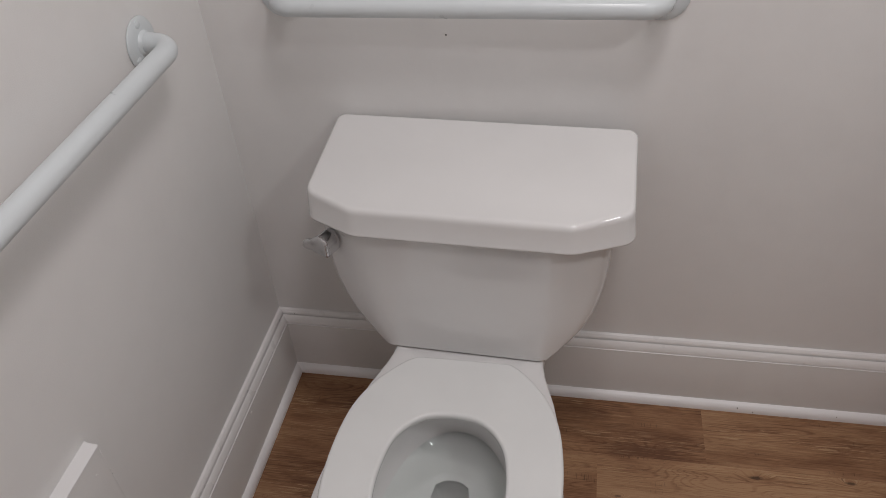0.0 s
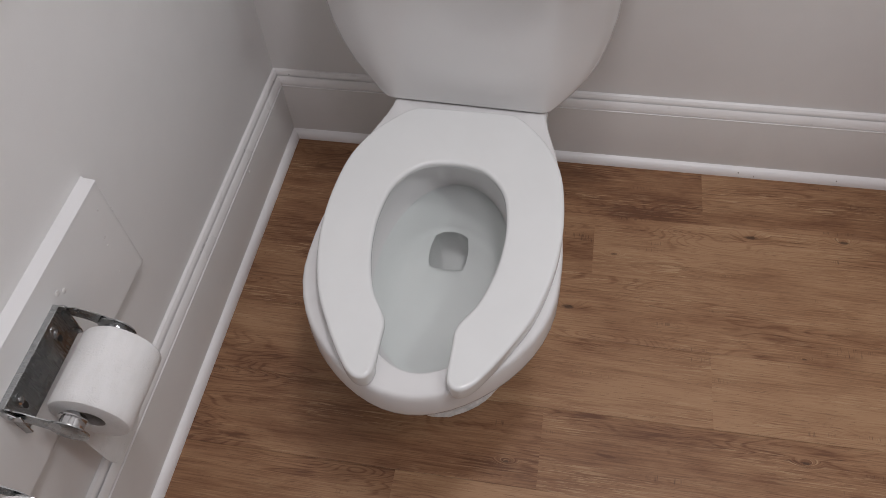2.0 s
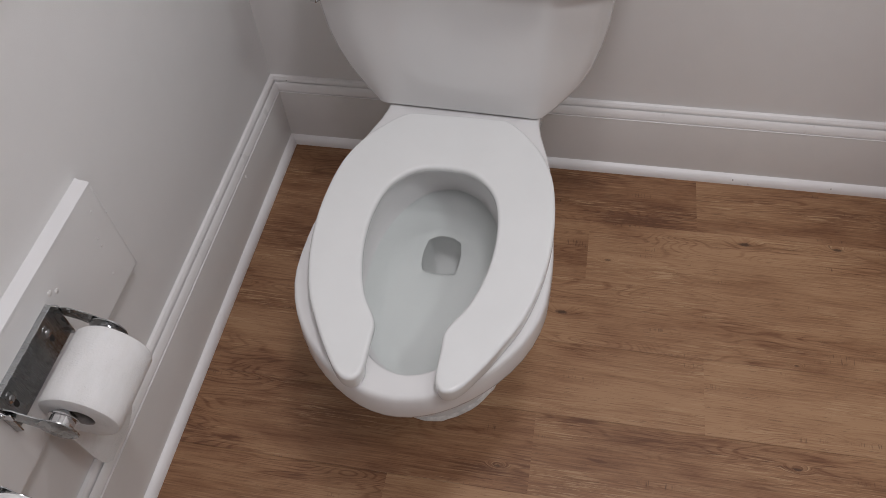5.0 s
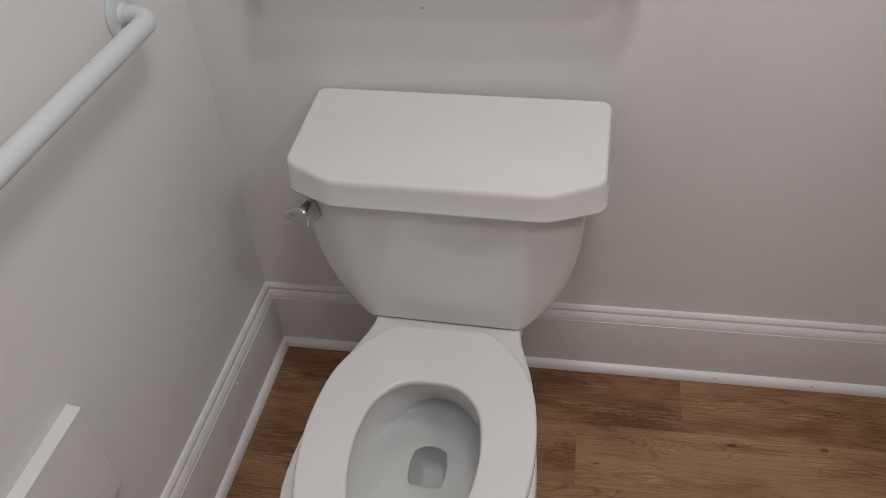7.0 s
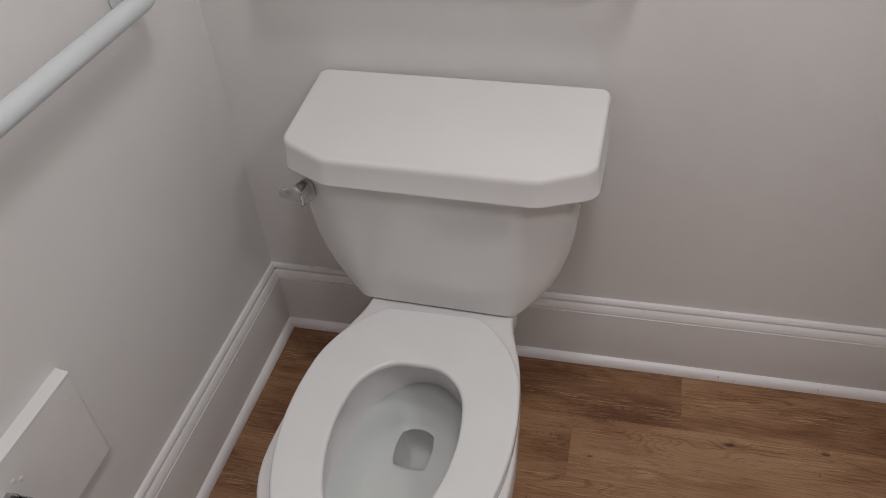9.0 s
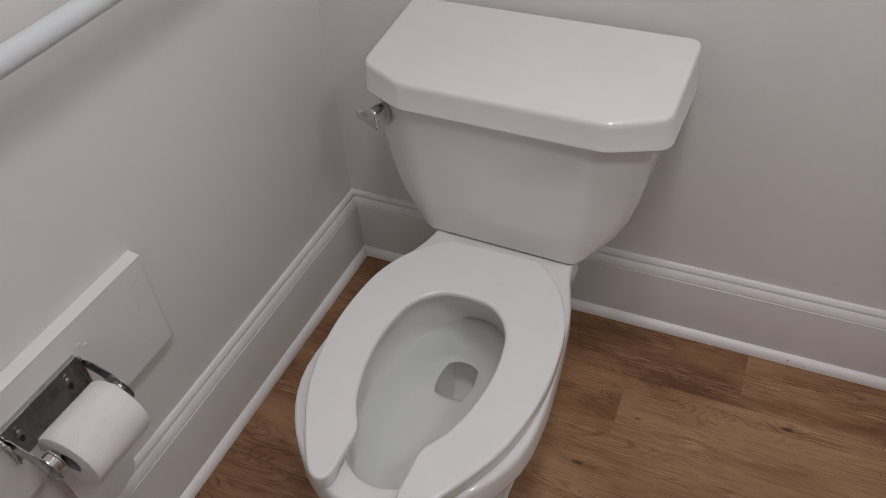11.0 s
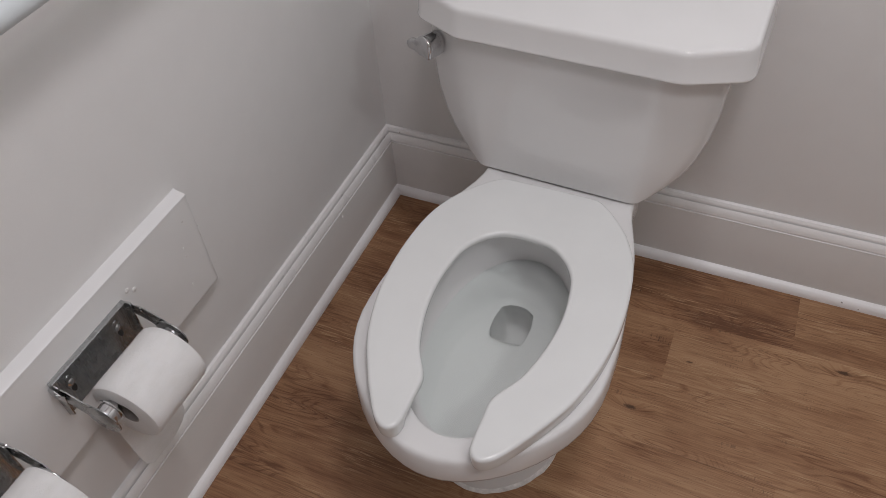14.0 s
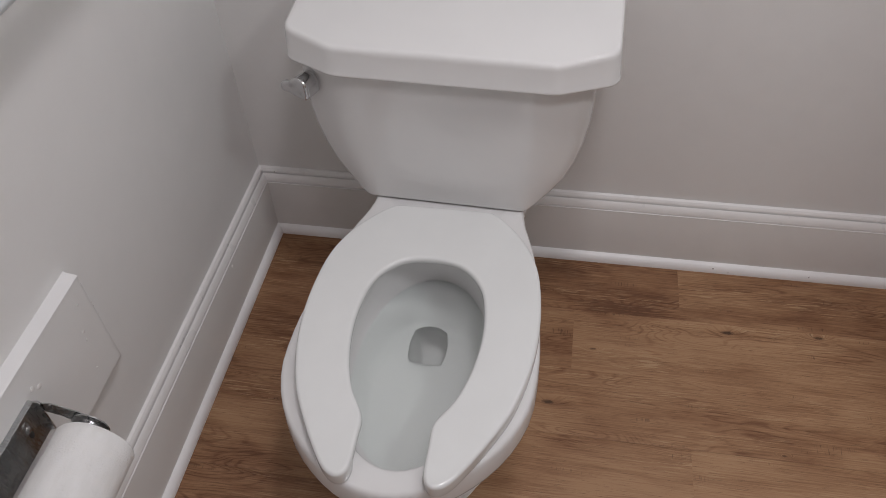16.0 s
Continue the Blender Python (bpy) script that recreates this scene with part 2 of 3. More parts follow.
def oak():
    """Vinyl plank with printed oak: long grain, arches, pores, a few knots."""
    n = Nodes("oak_vinyl_plank")
    p = n.place()
    info = n.tree.nodes.new("ShaderNodeObjectInfo")
    rnd = info.outputs["Random"]
    tone = n.add("ShaderNodeSeparateColor", Color=info.outputs["Color"]).outputs[0]
    jump = n.add("ShaderNodeCombineXYZ", X=n.math("MULTIPLY", rnd, 37.0), Y=n.math("MULTIPLY", rnd, 13.0), Z=0.0).outputs[0]
    v = n.vec("ADD", p, jump)
    # knots bend the grain round them
    knots = [(1.071, -0.202, 1.0), (1.258, -0.192, 0.8), (0.79, -0.281, 0.55), (0.705, -0.423, 1.0), (1.151, -0.481, 0.4), (1.135, -0.688, 0.6), (0.29, -0.33, 0.5), (0.62, -0.76, 0.5), (1.0, -1.02, 0.8)]
    halo, core = 0.0, 0.0
    for x, y, s in knots:
        d = n.vec("LENGTH", n.vec("MULTIPLY", n.vec("SUBTRACT", p, (x, y, 0.0)), (1 / (0.050 * s), 1 / (0.019 * s), 0.0)), (0, 0, 0))
        halo = n.math("MAXIMUM", halo, n.span(d, 1.0, 0.0))
        core = n.math("MAXIMUM", core, n.span(n.math("ADD", d, n.math("MULTIPLY", n.noise(p, 260.0, 2), 0.30)), 0.46, 0.28, 0.0, 0.45 + 0.4 * s))
    # dark printed streaks and flecks: place, half length, half width, strength
    dark = 0.0
    for x, y, lx, ly, k in ((0.755, -0.653, 0.10, 0.006, 0.75), (0.90, -0.675, 0.12, 0.020, 0.40), (0.44, -0.790, 0.14, 0.020, 0.45), (0.60, -0.772, 0.12, 0.018, 0.45), (0.119, -0.781, 0.035, 0.006, 1.0),
                            (1.12, -0.689, 0.022, 0.004, 1.0), (1.216, -0.735, 0.022, 0.004, 1.0), (0.792, -0.722, 0.022, 0.004, 1.0), (0.85, -0.175, 0.16, 0.020, 0.40), (1.10, -0.205, 0.18, 0.012, 0.35),
                            (1.16, -0.452, 0.16, 0.020, 0.35), (0.145, -0.364, 0.03, 0.010, 0.6), (0.74, -0.42, 0.10, 0.012, 0.4)):
        wob = n.vec("ADD", p, n.add("ShaderNodeCombineXYZ", X=0.0, Y=n.math("MULTIPLY", n.math("SUBTRACT", n.noise(p, 14.0, 2), 0.5), 0.03), Z=0.0).outputs[0])
        d = n.vec("LENGTH", n.vec("MULTIPLY", n.vec("SUBTRACT", wob, (x, y, 0.0)), (1 / lx, 1 / ly, 0.0)), (0, 0, 0))
        dark = n.math("MAXIMUM", dark, n.span(d, 1.0, 0.15, 0.0, k))
    bent = n.vec("ADD", v, n.add("ShaderNodeCombineXYZ", X=0.0, Y=n.math("MULTIPLY", halo, 0.018), Z=0.0).outputs[0])
    broad = n.noise(n.vec("MULTIPLY", bent, (1.6, 8.0, 1.0)), 1.7, 5, 0.6, 0.8)
    figure = n.noise(n.vec("MULTIPLY", bent, (2.0, 11.0, 1.0)), 1.3, 2, 0.45, 0.3)
    arches = n.span(n.math("SINE", n.math("MULTIPLY", figure, 170.0)), 0.2, 0.95)
    streak = n.noise(n.vec("MULTIPLY", bent, (5.0, 190.0, 1.0)), 1.0, 4, 0.65, 0.4)
    fine = n.noise(n.vec("MULTIPLY", bent, (10.0, 430.0, 1.0)), 1.0, 3, 0.65)
    pores = n.noise(n.vec("MULTIPLY", bent, (24.0, 760.0, 1.0)), 1.0, 2, 0.6)
    fibre = n.noise(n.vec("MULTIPLY", n.vec("ADD", bent, (3.1, 7.7, 0.0)), (15.0, 300.0, 1.0)), 1.0, 3, 0.6, 0.3)
    ticks = n.noise(n.vec("MULTIPLY", v, (300.0, 22.0, 1.0)), 1.0, 2, 0.5)
    tick_patch = n.span(n.noise(n.vec("MULTIPLY", v, (6.0, 34.0, 1.0)), 1.0, 1), 0.66, 0.74)
    mask = n.span(n.noise(n.vec("MULTIPLY", v, (2.2, 9.0, 1.0)), 1.2, 2), 0.47, 0.60)
    pale = n.span(n.noise(n.vec("MULTIPLY", n.vec("ADD", v, (11.0, 2.0, 0.0)), (2.4, 13.0, 1.0)), 1.2, 3), 0.46, 0.62)
    mottle = n.noise(n.vec("MULTIPLY", v, (5.0, 15.0, 1.0)), 1.0, 3, 0.6, 0.5)
    f = n.math("ADD", n.math("MULTIPLY", broad, 0.42), n.math("ADD", n.math("MULTIPLY", streak, 0.17), n.math("ADD", n.math("MULTIPLY", n.span(fine, 0.38, 0.62, 0.26, 0.74), 0.17), n.math("MULTIPLY", mottle, 0.24))))
    f = n.math("SUBTRACT", f, n.math("MULTIPLY", arches, n.math("MULTIPLY", mask, 0.08)))
    f = n.math("ADD", f, n.math("MULTIPLY", n.math("SUBTRACT", tone, 0.42), 0.22))
    f = n.math("SUBTRACT", f, n.math("MULTIPLY", halo, 0.06))
    f = n.math("ADD", n.math("MULTIPLY", n.math("SUBTRACT", f, 0.48), 1.15), 0.473)
    f = n.math("SUBTRACT", f, n.math("MULTIPLY", dark, n.span(streak, 0.35, 0.65, 0.22, 0.10)))
    col = n.ramp(f, [(0.34, (0.132, 0.056, 0.026)), (0.43, (0.216, 0.104, 0.050)), (0.51, (0.288, 0.152, 0.077)), (0.63, (0.388, 0.227, 0.122))])
    col = n.mix(n.math("MULTIPLY", pale, n.span(fibre, 0.54, 0.62, 0.0, 0.75)), col, (0.46, 0.30, 0.17))
    col = n.mix(n.span(pores, 0.61, 0.68, 0.0, 0.55), col, (0.085, 0.04, 0.019))
    col = n.mix(n.math("MULTIPLY", tick_patch, n.span(ticks, 0.56, 0.64, 0.0, 0.65)), col, (0.07, 0.034, 0.019))
    col = n.mix(core, col, (0.045, 0.022, 0.013))
    n.set(Base_Color=col, Roughness=n.span(streak, 0.3, 0.7, 0.40, 0.56), Specular_IOR_Level=0.4)
    return n.bump(n.math("ADD", streak, n.math("MULTIPLY", pores, 0.7)), 0.16, 0.0007).mat


CHINA, SEAT, PAPER, OAK = china(), seat_plastic(), paper(), oak()
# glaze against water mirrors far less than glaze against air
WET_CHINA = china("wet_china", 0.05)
CHROME = metal("chrome", (0.62, 0.62, 0.63), 0.06, 0.16, 0.02)
STEEL = metal("galvanised_steel", (0.45, 0.46, 0.46), 0.16, 0.36, 0.10)
CARD = plain("grey_cardboard", (0.36, 0.33, 0.30), 0.9)
CAULK = plain("white_caulk", (0.72, 0.70, 0.68), 0.6)
CAULK_WHITE = painted("fresh_caulk", (0.74, 0.735, 0.73), 0.4, 220.0, 0.05, 0.02, 0.97)
DARK = plain("dark_hole", (0.03, 0.027, 0.025), 0.8)
NAIL = plain("filled_nail", (0.20, 0.17, 0.15), 0.7)
SUBFLOOR = plain("subfloor", (0.06, 0.045, 0.035), 0.9)
FILLER = plain("paint_over_filler", (0.72, 0.70, 0.68), 0.45)


def still_water():
    """A clear, faintly green water surface: it lets light through and mirrors a little."""
    n = Nodes("bowl_water")
    clear = n.add("ShaderNodeBsdfTransparent", Color=(0.972, 0.986, 0.981, 1))
    mirror = n.add("ShaderNodeBsdfGlossy", Color=(1, 1, 1, 1), Roughness=0.02)
    both = n.add("ShaderNodeMixShader", Fac=n.add("ShaderNodeFresnel", IOR=1.33).outputs[0])
    n.put(both.inputs[1], clear.outputs[0])
    n.put(both.inputs[2], mirror.outputs[0])
    n.put(n.tree.nodes["Material Output"].inputs["Surface"], both.outputs[0])
    return n.mat


WATER = still_water()

# ---- room ----
T = 0.10


def wall(name, x0, x1, y0, y1, label):
    return tagged(finish(box(x0, x1, y0, y1, 0, ROOM_H), name, WALL), label, "wall", kind="structure")


wall("wall_west", -T, 0, -ROOM_D - T, T, "smooth greige painted wall beside the toilet")
wall("wall_north", 0, ROOM_W, 0, T, "smooth greige painted wall behind the toilet")
wall("wall_east", ROOM_W, ROOM_W + T, -ROOM_D - T, T, "plain greige painted wall closing the room")
wall("wall_south", 0, ROOM_W, -ROOM_D - T, -ROOM_D, "plain greige painted wall closing the room")
# unseen slab, added so the side lamp leaves the north wall's right end shaded
tagged(finish(box(1.45, 1.55, -0.56, -0.036, 0, 2.05), "shade_blocker", WALL), "unseen plain slab added to block the side lamp", "wall", kind="structure")
tagged(finish(box(-T, ROOM_W + T, -ROOM_D - T, T, ROOM_H, ROOM_H + T), "ceiling", CEILING), "plain white painted ceiling", "ceiling", kind="structure")
floor = tagged(finish(box(-T, ROOM_W + T, -ROOM_D - T, T, -0.12, -0.004), "floor", SUBFLOOR),
               "warm brown oak-look vinyl plank floor", "floor", kind="structure")

# mouldings: profiles of depth from the wall and height, mitred at the corners
BOARD = [(0.0006, 0.0), (0.0208, 0.0), (0.0208, 0.1515), (0.0204, 0.1528), (0.0196, 0.1535), (0.0006, 0.1536)]
BEAD = [(0.0006, 0.1538), (0.0205, 0.1538), (0.0213, 0.1546), (0.0211, 0.1558), (0.0200, 0.1564), (0.0150, 0.1560), (0.0006, 0.1560)]
CAP = [(0.0006, 0.1575), (0.0196, 0.1575), (0.0201, 0.1584), (0.0196, 0.1630), (0.0168, 0.1710), (0.0142, 0.1755), (0.0132, 0.1766), (0.0126, 0.1766), (0.0122, 0.1705),
       (0.0103, 0.1705), (0.0100, 0.1770), (0.0100, 0.1784), (0.0100, 0.1800), (0.0085, 0.1835), (0.0060, 0.1868), (0.0006, 0.1886)]
SHOE = [(0.0202, 0.0)] + [(0.0202 + 0.0138 * math.cos(a), 0.003 + 0.0195 * math.sin(a)) for a in np.linspace(0, math.pi / 2, 7)]
SHOE.insert(1, (0.034, 0.0))


def moulding(profile, side, name, parent=None, label="", mat=TRIM):
    ends = {"north": ((0, 1), (1, 1)), "west": ((0, 1), (0, 0)), "east": ((1, 1), (1, 0)), "south": ((0, 0), (1, 0))}[side]
    rings = []
    for ex, ey in ends:
        rings.append([(ROOM_W - p if ex else p, -p if ey else -ROOM_D + p, z) for p, z in profile])
    return finish(loft(rings), name, mat, parent, label, sharp=28)


boards = {}
for side in ("north", "west", "east", "south"):
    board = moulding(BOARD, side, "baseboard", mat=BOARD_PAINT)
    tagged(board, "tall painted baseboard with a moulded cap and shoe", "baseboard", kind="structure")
    # lighter strip added to draw the bright highlight along the board's top edge
    moulding(BEAD, side, "highlight_bead", board, "thin white bead standing in for a glossy highlight")
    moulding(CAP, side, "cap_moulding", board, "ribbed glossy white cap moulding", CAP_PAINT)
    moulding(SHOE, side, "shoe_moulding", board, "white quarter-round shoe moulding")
    boards[side] = board


def dot(name, at, axis, r, mat, parent, label="", proud=0.0006):
    return part(name, turned([(r, -0.0005), (r, proud * 0.6), (r * 0.7, proud)], at, axis, 10), mat, parent, label)


dot("nail_hole", (1.051, -0.0325, 0.0135), (0, -1, 0.8), 0.0015, NAIL, boards["north"])
dot("nail_hole", (1.258, -0.0325, 0.0135), (0, -1, 0.8), 0.0012, NAIL, boards["north"])
dot("nail_hole", (1.085, -0.0335, 0.006), (0, -1, 0.2), 0.0011, NAIL, boards["north"])
dot("nail_hole", (0.040, -0.0108, 0.1810), (0, -1, 0.7), 0.0011, NAIL, boards["north"])
dot("paint_blob", (0.0205, -0.271, 0.141), (1, 0, 0.2), 0.0034, FILLER, boards["west"], "dried white paint blob", 0.0025)
dot("pin_hole", (0.433, -0.0004, 0.870), (0, -1, 0), 0.0014, DARK, bpy.data.objects["wall_north"])

# ---- toilet ----
TX = 0.4865
toilet = tagged(empty("toilet", (TX, -0.45, 0)), "white two-piece elongated toilet with open-front seat", "toilet")


def toilet_part(name, bm, mat, label="", parent=None, sharp=35):
    """Shapes are drawn in room coordinates and hung on the toilet."""
    bm.transform(Matrix.Translation((-TX, 0.45, 0)))
    return part(name, bm, mat, parent or toilet, label, sharp)


def bowl_ring(z, back, backhalf, half, front, n=56, mid=-0.60):
    """Outer ring of the bowl: straight flank from the deck, round nose."""
    pts = []
    m = n // 2
    for k in range(m):
        a = math.pi * k / (m - 1) - math.pi / 2
        pts.append((TX + half * math.sin(a) * (1 - 0.162 * math.cos(a) ** 2), mid + (front - mid) * math.cos(a) ** 0.94 if abs(math.cos(a)) > 1e-6 else mid, z))
    q = n - m
    left = []
    flank = [(half, mid), (half * 0.985, mid + 0.07 * (back - mid) / 0.36), (backhalf + (half - backhalf) * 0.55, mid + (back - mid) * 0.60), (backhalf, back + (mid - back) * 0.14), (backhalf - 0.004, back)]
    dense = spline(flank, 12, closed=False)
    line = [dense[round((k + 1) * (len(dense) - 1) / (q // 2))] for k in range(q // 2)]
    for hx, y in line:
        left.append((TX + hx, y, z))
    return pts + left + [(2 * TX - x, y, z) for x, y, _ in reversed(left)]


RIM = 0.357
outer = [bowl_ring(0.0, -0.20, 0.105, 0.118, -0.690, mid=-0.56),
         bowl_ring(0.012, -0.20, 0.105, 0.118, -0.690, mid=-0.56),
         bowl_ring(0.030, -0.20, 0.100, 0.110, -0.680, mid=-0.55),
         bowl_ring(0.10, -0.21, 0.098, 0.102, -0.672, mid=-0.55),
         bowl_ring(0.17, -0.21, 0.103, 0.112, -0.690, mid=-0.56),
         bowl_ring(0.23, -0.215, 0.116, 0.132, -0.730, mid=-0.58),
         bowl_ring(0.275, -0.215, 0.130, 0.160, -0.785, mid=-0.60),
         bowl_ring(0.298, -0.215, 0.139, 0.1865, -0.814, mid=-0.603),
         bowl_ring(0.303, -0.215, 0.142, 0.1972, -0.826, mid=-0.603),
         bowl_ring(0.309, -0.215, 0.144, 0.2000, -0.8315, mid=-0.603),
         bowl_ring(0.316, -0.215, 0.145, 0.2006, -0.833, mid=-0.603),
         bowl_ring(0.346, -0.216, 0.143, 0.1996, -0.8285, mid=-0.603),
         bowl_ring(0.352, -0.217, 0.142, 0.1985, -0.8265, mid=-0.603),
         bowl_ring(0.3555, -0.219, 0.140, 0.1964, -0.8240, mid=-0.603),
         bowl_ring(RIM, -0.222, 0.136, 0.1928, -0.8200, mid=-0.603)]


def inner_ring(z, back, front, half, mid, n=56, square=2.0, shift=0.0):
    """Ring of the bowl's inside, in step with the outer rings."""
    pts, m = [], n // 2

    def bend(v):
        return math.copysign(abs(v) ** (2 / square), v)

    for k in range(m):
        a = math.pi * k / (m - 1) - math.pi / 2
        pts.append((TX + shift + half * bend(math.sin(a)), mid + (front - mid) * bend(max(0.0, math.cos(a))), z))
    q = n - m
    for k in range(q):
        a = math.pi * (k + 1) / (q + 1)
        pts.append((TX + shift + half * bend(math.cos(a)), mid + (back - mid) * bend(math.sin(a)), z))
    return pts


DX = -0.006


def trap_ring(z, grow, ledge=0.0, under=0.0, n=56):
    """The six-sided mouth of the trap: arched behind, bulging flanks. ledge: a step at its front; under: how far it runs back under the lip."""
    cx, cy = TX + DX, -0.474
    mouth = [(0.0, 0.0455 + under), (0.016, 0.0425 + under), (0.0295, 0.0335 + under), (0.0345, 0.006), (0.0335, -0.020), (0.0285, -0.0390 + ledge * 0.75), (0.015, -0.0432 + ledge),
             (0.0, -0.0442 + ledge)]
    mouth = mouth + [(-x, y) for x, y in mouth[-2:0:-1]]
    ring = []
    for x, y, _ in inner_ring(0, -0.4298, -0.5180, 0.0342, -0.472, shift=DX, square=3.0):
        way = Vector((x - cx, y - cy)).normalized()
        best = 0.0
        for (ax, ay), (bx, by) in zip(mouth, mouth[1:] + mouth[:1]):
            ex, ey = bx - ax, by - ay
            det = ex * way.y - ey * way.x
            if abs(det) < 1e-9:
                continue
            far, along = (ex * ay - ey * ax) / det, (way.x * ay - way.y * ax) / det
            if far > 0 and -1e-6 <= along <= 1 + 1e-6:
                best = max(best, far)
        ring.append((cx + way.x * (best + grow), cy + way.y * (best + grow), z))
    return ring


inside = [inner_ring(RIM, -0.366, -0.791, 0.128, -0.57),
          inner_ring(RIM - 0.002, -0.363, -0.7865, 0.1245, -0.57),
          inner_ring(RIM - 0.008, -0.361, -0.784, 0.1225, -0.57),
          inner_ring(0.318, -0.360, -0.782, 0.122, -0.57),
          inner_ring(0.305, -0.360, -0.779, 0.1215, -0.57),
          inner_ring(0.290, -0.360, -0.772, 0.1195, -0.57),
          inner_ring(0.276, -0.360, -0.758, 0.1162, -0.565),
          inner_ring(0.2702, -0.362, -0.751, 0.1140, -0.562),
          inner_ring(0.2640, -0.376, -0.742, 0.1110, -0.560),
          inner_ring(0.2540, -0.391, -0.722, 0.1055, -0.555),
          inner_ring(0.242, -0.401, -0.685, 0.0945, -0.54, shift=DX * 0.5),
          inner_ring(0.232, -0.412, -0.630, 0.0780, -0.52, shift=DX * 0.7, square=2.1),
          inner_ring(0.225, -0.417, -0.575, 0.0590, -0.49, shift=DX, square=2.4),
          inner_ring(0.2205, -0.4205, -0.537, 0.0450, -0.48, shift=DX, square=2.8),
          trap_ring(0.2180, 0.0030),
          trap_ring(0.2168, 0.0),
          trap_ring(0.2120, 0.0, ledge=0.0085, under=0.001),
          trap_ring(0.2050, -0.0005, ledge=0.0090, under=0.005),
          trap_ring(0.190, -0.002, ledge=0.0100, under=0.010),
          trap_ring(0.172, -0.005, ledge=0.012, under=0.014),
          trap_ring(0.156, -0.009, ledge=0.014, under=0.016),
          trap_ring(0.146, -0.015, ledge=0.018, under=0.015),
          trap_ring(0.141, -0.022, ledge=0.020, under=0.010)]
TURN = Matrix.Translation((TX, -0.30, 0)) @ Matrix.Rotation(radians(-1.35), 4, "Z") @ Matrix.Translation((-TX, 0.30, 0))
outer = [[TURN @ Vector(p) for p in ring] for ring in outer]
bowl = toilet_part("bowl", loft(outer + inside[:8], cap_last=False), CHINA, "glossy white vitreous china bowl and pedestal", sharp=60)
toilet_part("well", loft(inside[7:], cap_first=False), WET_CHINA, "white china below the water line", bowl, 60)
toilet_part("water", plate([(x, y) for x, y, _ in inner_ring(0, -0.3592, -0.7560, 0.1155, -0.564)], [(0.0, 0.2710), (0.0, 0.2720)]), WATER, "clear still water", bowl)
caulk_line = outer[0]


def caulk_bead():
    """An uneven bead of caulk round the foot of the pedestal."""
    rng = random.Random(4)
    flat = [(p.x, p.y) for p in caulk_line]
    rings = []
    for d, z in ((0.004, 0.0), (-0.0055, 0.0), (-0.0045, 0.0035), (-0.001, 0.0075), (0.006, 0.011)):
        ring = inset(flat, d)
        rings.append([(x + rng.uniform(-0.001, 0.001), y + rng.uniform(-0.001, 0.001), z + (rng.uniform(-0.0012, 0.0012) if z else 0)) for x, y in ring])
    return loft(rings, False, False)


toilet_part("caulk_bead", caulk_bead(), CAULK, "ragged white caulk", bowl, 60)


# the tank stands a little askew on the bowl
ASKEW = Matrix.Translation((0.4894, -0.15, 0)) @ Matrix.Rotation(radians(-2.1), 4, "Z") @ Matrix.Translation((0, 0.15, 0))


def tank_body():
    """Tank: chamfered front corners, flanks that curve in to a narrow foot."""
    rows = []
    for z, half, back, front, cut in ((0.3605, 0.149, -0.075, -0.247, 0.014), (0.3625, 0.1545, -0.070, -0.2525, 0.016), (0.372, 0.1690, -0.062, -0.2530, 0.030), (0.395, 0.1960, -0.052, -0.2520, 0.052),
                                      (0.42, 0.2165, -0.044, -0.2510, 0.064), (0.45, 0.2320, -0.036, -0.2495, 0.073),
                                      (0.49, 0.2445, -0.029, -0.2480, 0.079), (0.53, 0.2505, -0.025, -0.2475, 0.082),
                                      (0.58, 0.2530, -0.022, -0.2470, 0.083), (0.61, 0.2550, -0.021, -0.2465, 0.084), (0.630, 0.2555, -0.020, -0.2465, 0.084)):
        side = front + cut * 0.48
        pts = [(-half, back), (-half, side), (-half + cut, front), (half - cut, front), (half, side), (half, back)]
        ring = corners(pts, [0.012, min(0.05, cut * 0.6), min(0.14, cut * 1.6), min(0.14, cut * 1.6), min(0.05, cut * 0.6), 0.012], 7)
        drift = -0.004 - 0.006 * min(1.0, (z - 0.36) / 0.12)
        rows.append([ASKEW @ Vector((x + drift, y, z)) for x, y in ring])
    return loft(rows)


tank = toilet_part("tank", tank_body(), CHINA, "glossy white china cistern", sharp=60)
lid_shape = corners([(-0.2765, -0.0080), (-0.2780, -0.2218), (-0.1838, -0.2645), (0.1838, -0.2645), (0.2780, -0.2218), (0.2765, -0.0080)],
                    [0.024, 0.034, 0.06, 0.06, 0.034, 0.024], 7)
lid_profile = [(0.014, 0.6330), (0.010, 0.6290), (0.003, 0.6285), (0.0008, 0.6295), (0.0, 0.6318), (0.0006, 0.6345), (0.0018, 0.6375), (0.0046, 0.6690), (0.0055, 0.6740), (0.0072, 0.6772), (0.0098, 0.6790), (0.0125, 0.6795), (0.0160, 0.6795)]
lid_mesh = plate(lid_shape, lid_profile)
for v in lid_mesh.verts:
    # the top rises slightly towards the wall
    if v.co.z > 0.645:
        v.co.z += 0.037 * (v.co.y + 0.2635) / 0.254
lid_mesh.transform(ASKEW)
toilet_part("tank_lid", lid_mesh, CHINA, "white china lid with clipped front corners", sharp=60)

